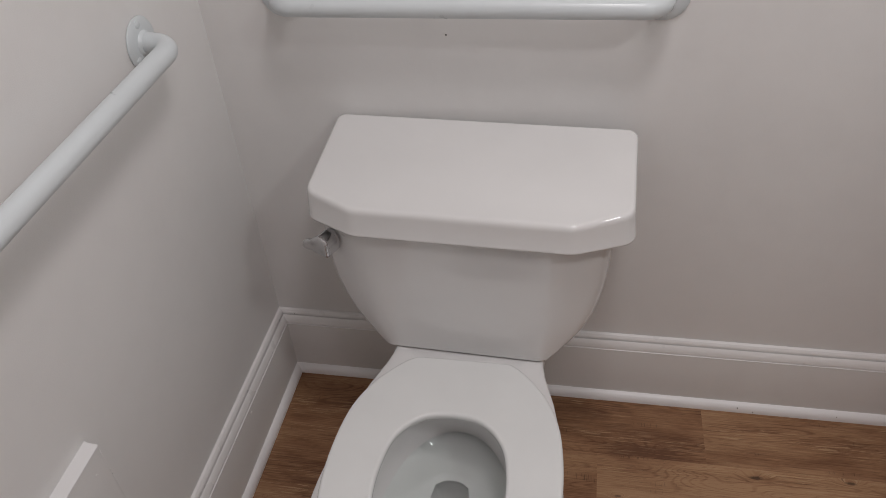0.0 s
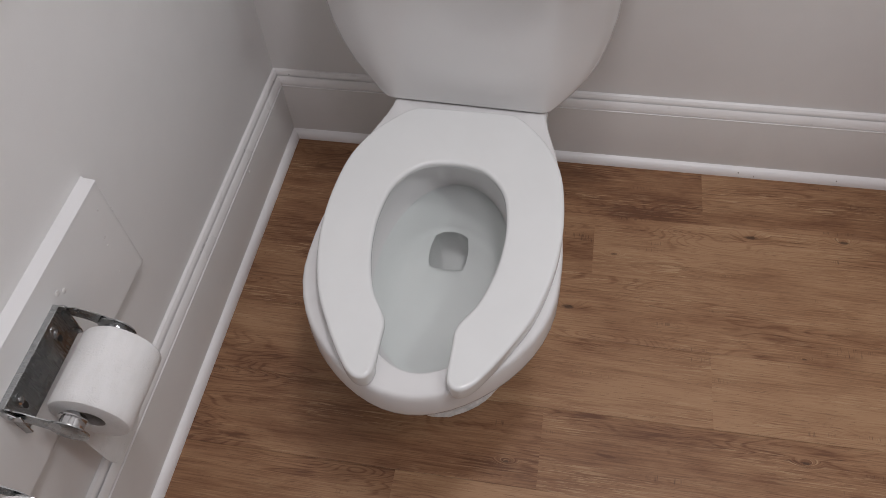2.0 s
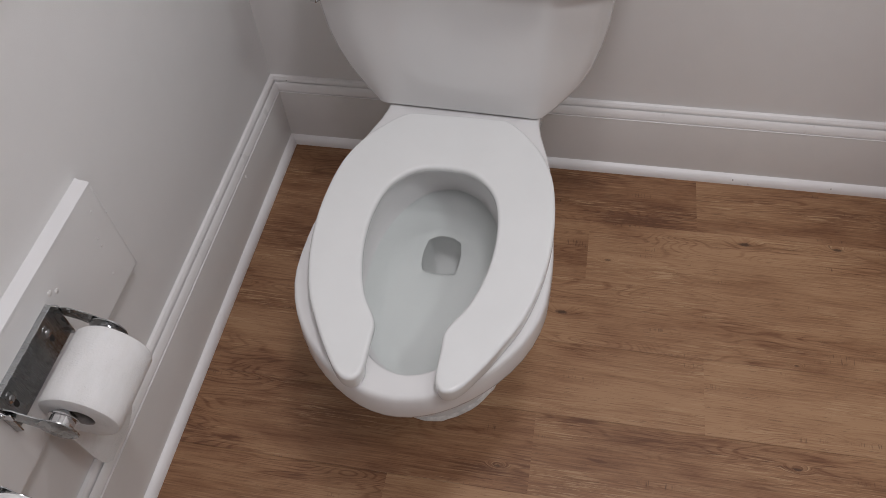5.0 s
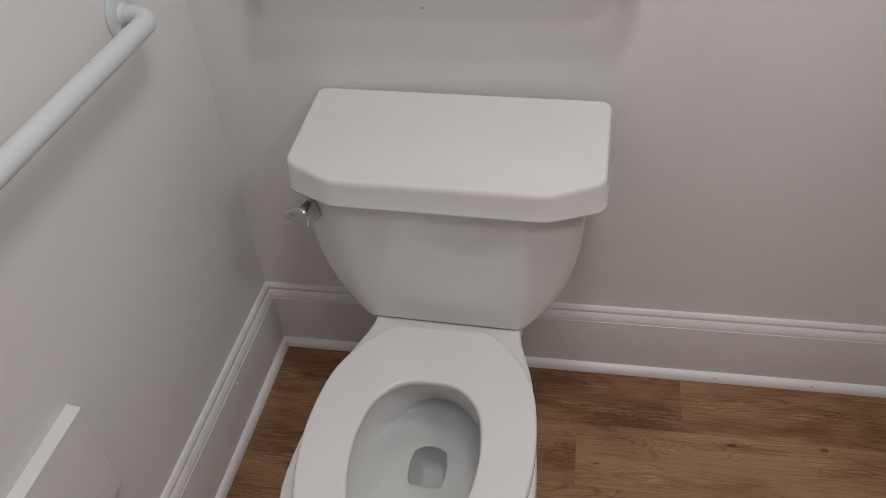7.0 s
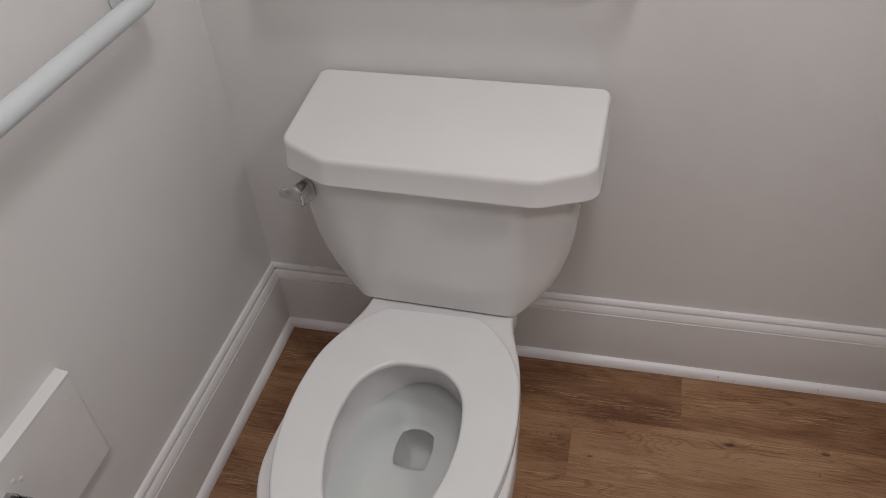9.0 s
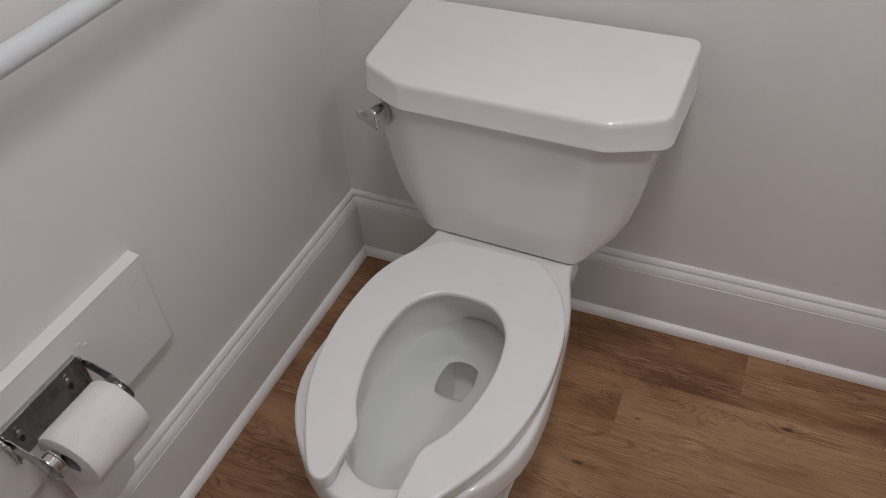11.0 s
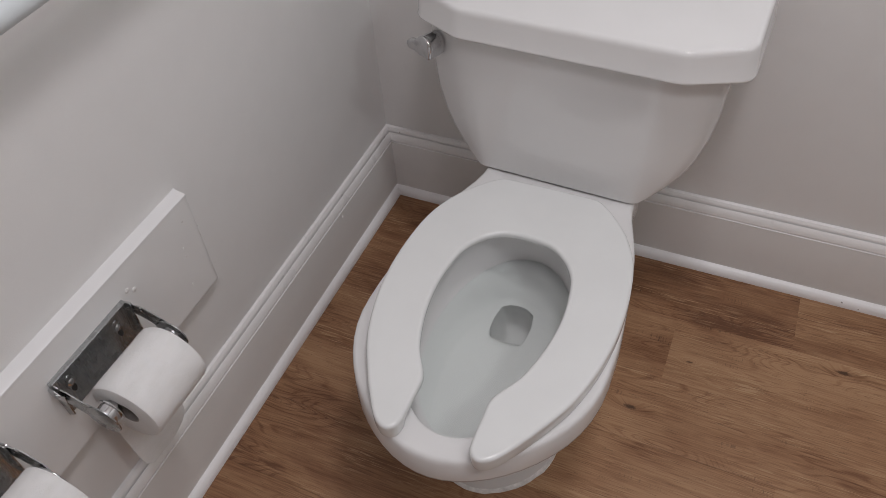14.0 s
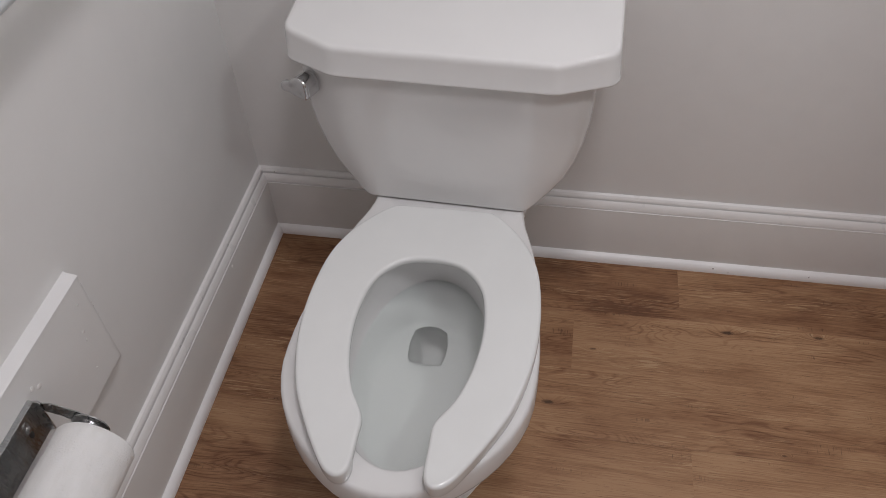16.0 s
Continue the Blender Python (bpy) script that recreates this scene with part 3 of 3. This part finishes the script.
# seat: half outline from the hinge end round the open front
SX = TX
half = [(0.064, -0.2905), (0.092, -0.2955), (0.122, -0.322), (0.154, -0.364), (0.1785, -0.425), (0.1885, -0.515), (0.1835, -0.600), (0.163, -0.682), (0.131, -0.746), (0.100, -0.795), (0.082, -0.815), (0.066, -0.820),
        (0.0545, -0.812), (0.0505, -0.795), (0.0505, -0.755), (0.0525, -0.722), (0.078, -0.678), (0.095, -0.620), (0.1015, -0.564), (0.0992, -0.516), (0.0893, -0.4715), (0.0655, -0.4375), (0.0305, -0.4185)]
outline = [(SX + x, y) for x, y in half] + [(SX - x, y) for x, y in reversed(half)]
seat_line = spline(outline, 5)


def seat_body():
    """Full height at the outer edge; at the opening only a thin lip, hollow below."""
    rows = []
    steps = [(0.0040, 0.0250, 0.3580), (0.0012, 0.0235, 0.3588), (0.0, 0.0190, 0.3660), (0.0, 0.0060, 0.3735), (0.0, 0.0015, 0.3750), (0.0, 0.0, 0.3772)]
    steps += [(d, d, z) for d, z in rounded(0.3610, 0.3875, 0.0055, 0.0025, 5)[7:]]
    for outer_inset, inner_inset, z in steps:
        far, near = inset(seat_line, outer_inset), inset(seat_line, inner_inset)
        ring = []
        for k, (a, b) in enumerate(zip(far, near)):
            # the inner edge runs from one horn round the opening to the other
            w = min(1.0, max(0.0, (k - 70) / 10), max(0.0, (160 - k) / 10))
            ring.append((a[0] + (b[0] - a[0]) * w, a[1] + (b[1] - a[1]) * w, z))
        rows.append(ring)
    return loft(rows)


seat = toilet_part("seat", seat_body(), SEAT, "white plastic open-front seat", sharp=60)
for sx, sy in ((-0.14, -0.56), (0.14, -0.56), (-0.115, -0.72), (0.115, -0.72)):
    toilet_part("bumper", box(SX + sx - 0.009, SX + sx + 0.009, sy - 0.02, sy + 0.02, 0.3572, 0.3612, 0.0015), SEAT, "", seat)
for sx in (-0.07, 0.07):
    toilet_part("hinge", box(SX + sx - 0.018, SX + sx + 0.018, -0.345, -0.303, 0.3572, 0.3700, 0.004), SEAT, "", seat)

# flush handle on the clipped corner
hm = Matrix.Translation((0.2510, -0.2225, 0.5925)) @ Matrix.Rotation(radians(-25.5), 4, "Z") @ Matrix(((1, 0, 0, 0), (0, 0, -1, 0), (0, 1, 0, 0), (0, 0, 0, 1)))
block = corners([(-0.0170, -0.0190), (0.0150, -0.0190), (0.0150, 0.0190), (-0.0170, 0.0190)], [0.004, 0.004, 0.0150, 0.0150], 6)
block_mesh = plate(block, [(0.0008, -0.006), (0.0008, 0.0003), (0.0, 0.0012), (0.0, 0.0196), (0.0004, 0.0200), (0.003, 0.0202)])
block_mesh.transform(hm)
handle = toilet_part("flush_handle", block_mesh, CHROME, "polished chrome trip lever")
# lever: a round head that necks down to a rounded finger tip
paddle = spline([(0.0150, 0.002), (0.0135, 0.0140), (0.003, 0.0190), (-0.010, 0.0172), (-0.0195, 0.0095), (-0.027, 0.0090), (-0.0335, 0.0045), (-0.0350, -0.0030),
                 (-0.031, -0.0100), (-0.024, -0.0120), (-0.0175, -0.0140), (-0.012, -0.0186), (0.003, -0.0190), (0.0142, -0.0175)], 4)
lever_mesh = plate(paddle, [(z[0], z[1] + 0.0203) for z in rounded(0.0, 0.0085, 0.0042, 0.0004, 4)])
for v in lever_mesh.verts:
    v.co.z += 0.010 * max(0.0, -0.010 - v.co.x) / 0.03
lever_mesh.transform(hm)
toilet_part("lever", lever_mesh, CHROME, "", handle, 60)


# ---- grab bars ----
def arc_line(points, radius, seg=8):
    """A 3D line with its inner corners rounded."""
    out = [Vector(points[0])]
    for a, p, b in zip(points, points[1:], points[2:]):
        a, p, b = Vector(a), Vector(p), Vector(b)
        u, v = (a - p).normalized(), (b - p).normalized()
        s, e = p + u * radius, p + v * radius
        c = p + (u + v) * radius
        for k in range(seg + 1):
            f = k / seg * math.pi / 2
            out.append(c + (s - c) * math.cos(f) + (e - c) * math.sin(f))
    out.append(Vector(points[-1]))
    return out


def grab_bar(first, last, out, label):
    """A bar bent to the wall at both ends, each on a round screwed flange. out: away from the wall."""
    first, last, out = Vector(first), Vector(last), Vector(out)
    thing = tagged(empty("grab_bar", first), label, "grab bar", group="grab bars")
    away = 0.056
    line = arc_line([first, first + out * away, last + out * away, last], 0.036, 10)
    part("tube", tube([p - first for p in line], 0.0162, 24), BAR_PAINT, thing)
    for p in (first, last):
        flange = part("flange", turned([(0.0405, 0.0008), (0.0405, 0.0028), (0.0385, 0.0046), (0.030, 0.0062), (0.020, 0.0072), (0.0180, 0.0105), (0.0165, 0.0118)], p - first, out, 36), BAR_PAINT, thing, "round screwed flange")
        side = (last - first).normalized()
        for deg in (35, 155, 275):
            d = Matrix.Rotation(radians(deg), 3, out) @ side
            part("screw", turned([(0.0064, 0.0035), (0.0062, 0.0066), (0.0046, 0.0078), (0.0014, 0.0082)], p - first + d * 0.0305, out, 14), BAR_PAINT, flange, "painted screw head")
    return thing


grab_bar((0.0, -0.206, 0.943), (0.0, -1.27, 0.937), (1, 0, 0), "white enamelled steel grab bar on the side wall")
grab_bar((0.158, 0.0, 0.939), (0.782, 0.0, 0.943), (0, -1, 0), "white enamelled steel grab bar above the cistern")

# ---- painted board with the paper holders ----
PX = 0.019
board_shape = corners([(-1.42, 0.345), (-0.646, 0.345), (-0.646, 0.540), (-1.42, 0.540)], 0.003, 2)
panel_mesh = plate(board_shape, [(0.0, 0.0), (0.0, PX - 0.002), (0.0006, PX - 0.0006), (0.002, PX), (0.005, PX)])
for v in panel_mesh.verts:
    # the board thins towards its lower edge
    v.co.z *= 0.93 + 0.07 * (v.co.y - 0.343) / 0.197
panel_mesh.transform(Matrix(((0, 0, 1, 0), (1, 0, 0, 0), (0, 1, 0, 0), (0, 0, 0, 1))))
panel = tagged(finish(panel_mesh, "backing_board", WALL), "painted-over wooden backing board screwed to the wall", "board")
fillet = loft([[(0.0003, y, 0.5472), (0.0003, y, 0.5375), (PX + 0.0005, y, 0.5375), (PX + 0.0003, y, 0.5402), (PX - 0.0014, y, 0.5416), (0.0045, y + dy, 0.5452)] for y, dy in ((-1.42, 0), (-1.1, 0), (-0.8, 0), (-0.6465, -0.001))])
part("caulk_fillet", fillet, CAULK_WHITE, panel, "bright white bead along the top edge")
for y, z in ((-0.808, 0.496), (-0.797, 0.486)):
    dot("filled_screw_hole", (PX * (0.93 + 0.07 * (z - 0.343) / 0.197), y, z), (1, 0, 0), 0.0042, FILLER, panel, "screw hole under paint", 0.0016)
for y, z, r in ((-0.688, 0.462, 0.0022), (-0.690, 0.446, 0.0018), (-0.672, 0.505, 0.0016), (-0.700, 0.39, 0.0018), (-0.6475, 0.527, 0.0008), (-0.6480, 0.522, 0.0010), (-0.6475, 0.482, 0.0009), (-0.6480, 0.474, 0.0008), (-0.6475, 0.455, 0.0010)):
    dot("paint_drip", (PX * (0.93 + 0.07 * (z - 0.343) / 0.197), y, z), (1, 0, 0), r, FILLER, panel, "", 0.0012)


def paper_holder():
    """Sheet steel holder: back plate with folded edges, two hinged arms, each with a round boss."""
    L, R, TOP, BOT = -0.078, 0.072, 0.010, -0.066
    thing = empty("toilet_paper_holder", (PX - 0.001, -0.895, 0.483))
    plate_ob = part("back_plate", box(0.0, 0.0016, L, R, BOT, TOP, 0.0004, 1), STEEL, thing, "dull scuffed back plate")
    part("top_fold", box(0.0016, 0.0095, L, R, TOP - 0.0018, TOP, 0.0006, 1), STEEL, plate_ob)
    for y in (L, R):
        s = 1 if y < 0 else -1
        fold = plate(corners([(0.0014, BOT + 0.002), (0.014, BOT + 0.008), (0.0165, TOP - 0.012), (0.0165, TOP - 0.0015), (0.0014, TOP - 0.0015)], 0.002, 3), [(0, min(y, y + s * 0.0018)), (0, max(y, y + s * 0.0018))])
        fold.transform(Matrix(((1, 0, 0, 0), (0, 0, 1, 0), (0, 1, 0, 0), (0, 0, 0, 1))))
        part("side_fold", fold, STEEL, plate_ob)
        # arm: from the hinge out and down to the boss
        arm_line = spline([(0.005, -0.003), (0.027, -0.011), (0.050, -0.021), (0.073, -0.033)], 4, closed=False)
        wide = [0.012, 0.014, 0.015, 0.0155, 0.016, 0.016, 0.0165, 0.0175, 0.019, 0.022, 0.026, 0.030, 0.026]
        ya = y - s * 0.0004
        rings = []
        for i, ((x, z), w) in enumerate(zip(arm_line, wide)):
            a, b = arm_line[max(i - 1, 0)], arm_line[min(i + 1, len(arm_line) - 1)]
            t = Vector((b[0] - a[0], b[1] - a[1])).normalized()
            nx, nz = -t.y * w / 2, t.x * w / 2
            bow = -s * 0.002 * math.sin(i / 12 * math.pi)
            lean = 0.004 * min(1.0, i / 3, (12 - i) / 3)
            rings.append([(x + nx, ya + bow + lean, z + nz), (x + nx, ya + bow + lean + s * 0.0016, z + nz), (x - nx, ya + bow + s * 0.0016, z - nz), (x - nx, ya + bow, z - nz)])
        arm = part("arm", loft(rings), STEEL, thing, "bent steel arm")
        c = Vector((0.0735, ya, -0.035))
        part("end_disc", turned([(0.0245, -0.0006), (0.0262, 0.0004), (0.0262, 0.0022), (0.0235, 0.0032), (0.0125, 0.0032)], c, (0, s, 0), 28), STEEL, arm)
        part("boss", turned([(0.0162, 0.002), (0.0162, 0.0150), (0.0200, 0.0156), (0.0200, 0.0172), (0.0165, 0.0200), (0.0120, 0.0240), (0.005, 0.0250)], c, (0, s, 0), 28), CHROME, arm, "shiny round spindle boss")
        part("rivet", turned([(0.0042, 0.0), (0.0040, 0.0016), (0.0022, 0.0028)], (0.013, ya - s * 0.0030, -0.006), (0, -s, 0), 14), STEEL, arm)
        part("screw", turned([(0.0062, 0.0), (0.0060, 0.0014), (0.0040, 0.0030), (0.0012, 0.0034)], (0.0016, y + s * 0.026, -0.022), (1, 0, 0), 16), CHROME, plate_ob, "round-headed screw")
        ear = plate(corners([(-0.013, -0.0115), (0.013, -0.009), (0.016, 0.006), (0.007, 0.0025), (0.000, 0.0110), (-0.012, 0.008)], 0.0022, 3), [(0, 0), (0, 0.0013)])
        ear.transform(Matrix.Translation((0.013, ya - s * 0.0035, -0.006)) @ Matrix(((1, 0, 0, 0), (0, 0, s, 0), (0, 1, 0, 0), (0, 0, 0, 1))))
        part("hinge_tab", ear, CHROME, arm)
        slot = turned([(0.0105, 0.0), (0.0100, 0.0008), (0.0080, 0.0010)], (0, 0, 0), (1, 0, 0), 18)
        slot.transform(Matrix.Translation((0.0016, y + s * 0.026, -0.022)) @ Matrix.Diagonal((1, 0.75, 1.35, 1)))
        part("washer", slot, STEEL, plate_ob)
        hole = turned([(0.0050, 0.0), (0.0050, 0.0009)], (0, 0, 0), (1, 0, 0), 16)
        hole.transform(Matrix.Translation((0.0019, y + s * 0.026, -0.0330)) @ Matrix.Diagonal((1, 0.8, 1.6, 1)))
        part("keyhole", hole, DARK, plate_ob, "dark slotted hole")
    return thing


def paper_roll(radius, length, tail):
    """A roll on its card core, the loose sheet hanging down at the wall side."""
    thing = empty("toilet_paper_roll", (PX + 0.085, -0.8955, 0.4365))
    h = length / 2
    rng = random.Random(7)
    rings, seg = [], 56
    prof = [(0.0205, -h + 0.0005), (radius - 0.006, -h), (radius - 0.002, -h + 0.001), (radius, -h + 0.004)] + [(radius, y) for y in np.linspace(-h + 0.014, h - 0.014, 9)] + \
           [(radius, h - 0.004), (radius - 0.002, h - 0.001), (radius - 0.006, h), (0.0205, h - 0.0005), (0.0205, -h + 0.0005)]
    lumps = [rng.uniform(0, 6.3) for _ in range(4)]
    for r, y in prof:
        ring = []
        for k in range(seg):
            a = 2 * math.pi * k / seg
            rr = r if r < 0.03 else r + 0.0006 * math.sin(3 * a + lumps[0] + y * 30) + 0.0004 * math.sin(5 * a + lumps[1])
            ring.append((rr * math.cos(a), y, rr * math.sin(a)))
        rings.append(ring)
    part("paper", loft(rings, False, False), PAPER, thing, "soft white tissue roll")
    part("core", loft([[(r * math.cos(a), y, r * math.sin(a)) for a in np.arange(40) * 2 * math.pi / 40] for r, y in ((0.0204, -h + 0.001), (0.0204, h - 0.001), (0.0192, h - 0.001), (0.0192, -h + 0.001), (0.0204, -h + 0.001))], False, False), CARD, thing, "grey card core")
    rows, m = [], 16
    for i in range(m):
        t = i / (m - 1)
        z = 0.008 - t * tail
        x = -radius - 0.0004 + 0.010 * math.sin(t * 1.9) * t
        row = []
        for j in range(13):
            u = j / 12
            trim = 0.016 * (1 - math.sqrt(max(0.0, 1 - (max(0.0, t - 0.72) / 0.28) ** 2)))
            y = -h + 0.001 + trim + u * (length - 0.002 - 2 * trim)
            row.append((x + 0.0022 * math.sin(u * 7 + t * 3) * t, y, z - (0.004 * math.sin(u * 5) if i == m - 1 else 0)))
        rows.append(row)
    bm = bmesh.new()
    for off in (0.0, 0.0005):
        cols = [[bm.verts.new((x + off, y, z)) for x, y, z in row] for row in rows]
        for a, b in zip(cols, cols[1:]):
            for j in range(12):
                bm.faces.new((a[j], a[j + 1], b[j + 1], b[j]))
    part("loose_sheet", bm, PAPER, thing, "thin hanging sheet of tissue", 80)
    return thing


holder = tagged(paper_holder(), "scuffed galvanised steel toilet paper holder on the board", "paper holder", group="paper holders")
copy_thing(holder, pose(PX - 0.001, -0.895 - 0.240, 0.485))
roll = tagged(paper_roll(0.0530, 0.109, 0.205), "white toilet paper roll with a loose hanging sheet", "toilet paper", group="toilet paper rolls")
copy_thing(roll, pose(PX + 0.085, -0.8955 - 0.226, 0.4385))

# ---- floor planks ----
WIDE, LONG, FIRST = 0.1555, 1.22, -0.0255
BUTTS = (0.974, 0.747, 0.40, 0.980, 0.677, 0.428)
# how light each plank's print is, by row and by side of the row's butt joint
TONES = {(0, -1): 0.28, (0, 0): 0.40, (1, -1): 0.40, (1, 0): 0.72, (2, -1): 0.40, (2, 0): 0.60, (3, -1): 0.58, (3, 0): 0.80, (4, -1): 0.34, (4, 0): 0.45, (5, -1): 0.32, (5, 0): 0.78}
shared = {}


def plank(x0, x1, y0, y1, tone):
    """One plank with eased edges; alike planks share their mesh."""
    key = (round(x1 - x0, 3), round(y1 - y0, 3))
    if key not in shared:
        lx, ly, e = key[0] / 2, key[1] / 2, 0.0002
        bm = bmesh.new()
        g = 0.0
        lo = [bm.verts.new((sx * (lx - g), sy * (ly - g), -0.004)) for sx, sy in ((-1, -1), (1, -1), (1, 1), (-1, 1))]
        md = [bm.verts.new((sx * (lx - g), sy * (ly - g), -0.00006)) for sx, sy in ((-1, -1), (1, -1), (1, 1), (-1, 1))]
        hi = [bm.verts.new((sx * (lx - g - e), sy * (ly - g - e), 0.0)) for sx, sy in ((-1, -1), (1, -1), (1, 1), (-1, 1))]
        for a, b in ((lo, md), (md, hi)):
            for i in range(4):
                bm.faces.new((a[i], a[(i + 1) % 4], b[(i + 1) % 4], b[i]))
        bm.faces.new(hi)
        me = bpy.data.meshes.new("plank")
        bm.to_mesh(me)
        bm.free()
        me.materials.append(OAK)
        shared[key] = me
    ob = new("plank", shared[key])
    ob.color = (tone, tone, tone, 1)
    ob.location = ((x0 + x1) / 2, (y0 + y1) / 2, 0)
    ob.parent = floor


rng = random.Random(11)
row = 0
y1 = FIRST + WIDE
while y1 > -ROOM_D:
    # row 0 lies behind the first boundary, under the baseboard
    y0 = y1 - WIDE
    index = round((FIRST - y1) / WIDE)
    butt = BUTTS[index] if 0 <= index < len(BUTTS) else rng.uniform(0.2, 1.3)
    x = butt - 2 * LONG
    while x < ROOM_W:
        a, b = max(x, -0.002), min(x + LONG, ROOM_W)
        if b - a > 0.01:
            tone = TONES.get((index, round((x - butt) / LONG)), rng.uniform(0.25, 0.75))
            plank(a, b, max(y0, -ROOM_D), min(y1, 0.0), tone)
        x += LONG
    y1 = y0
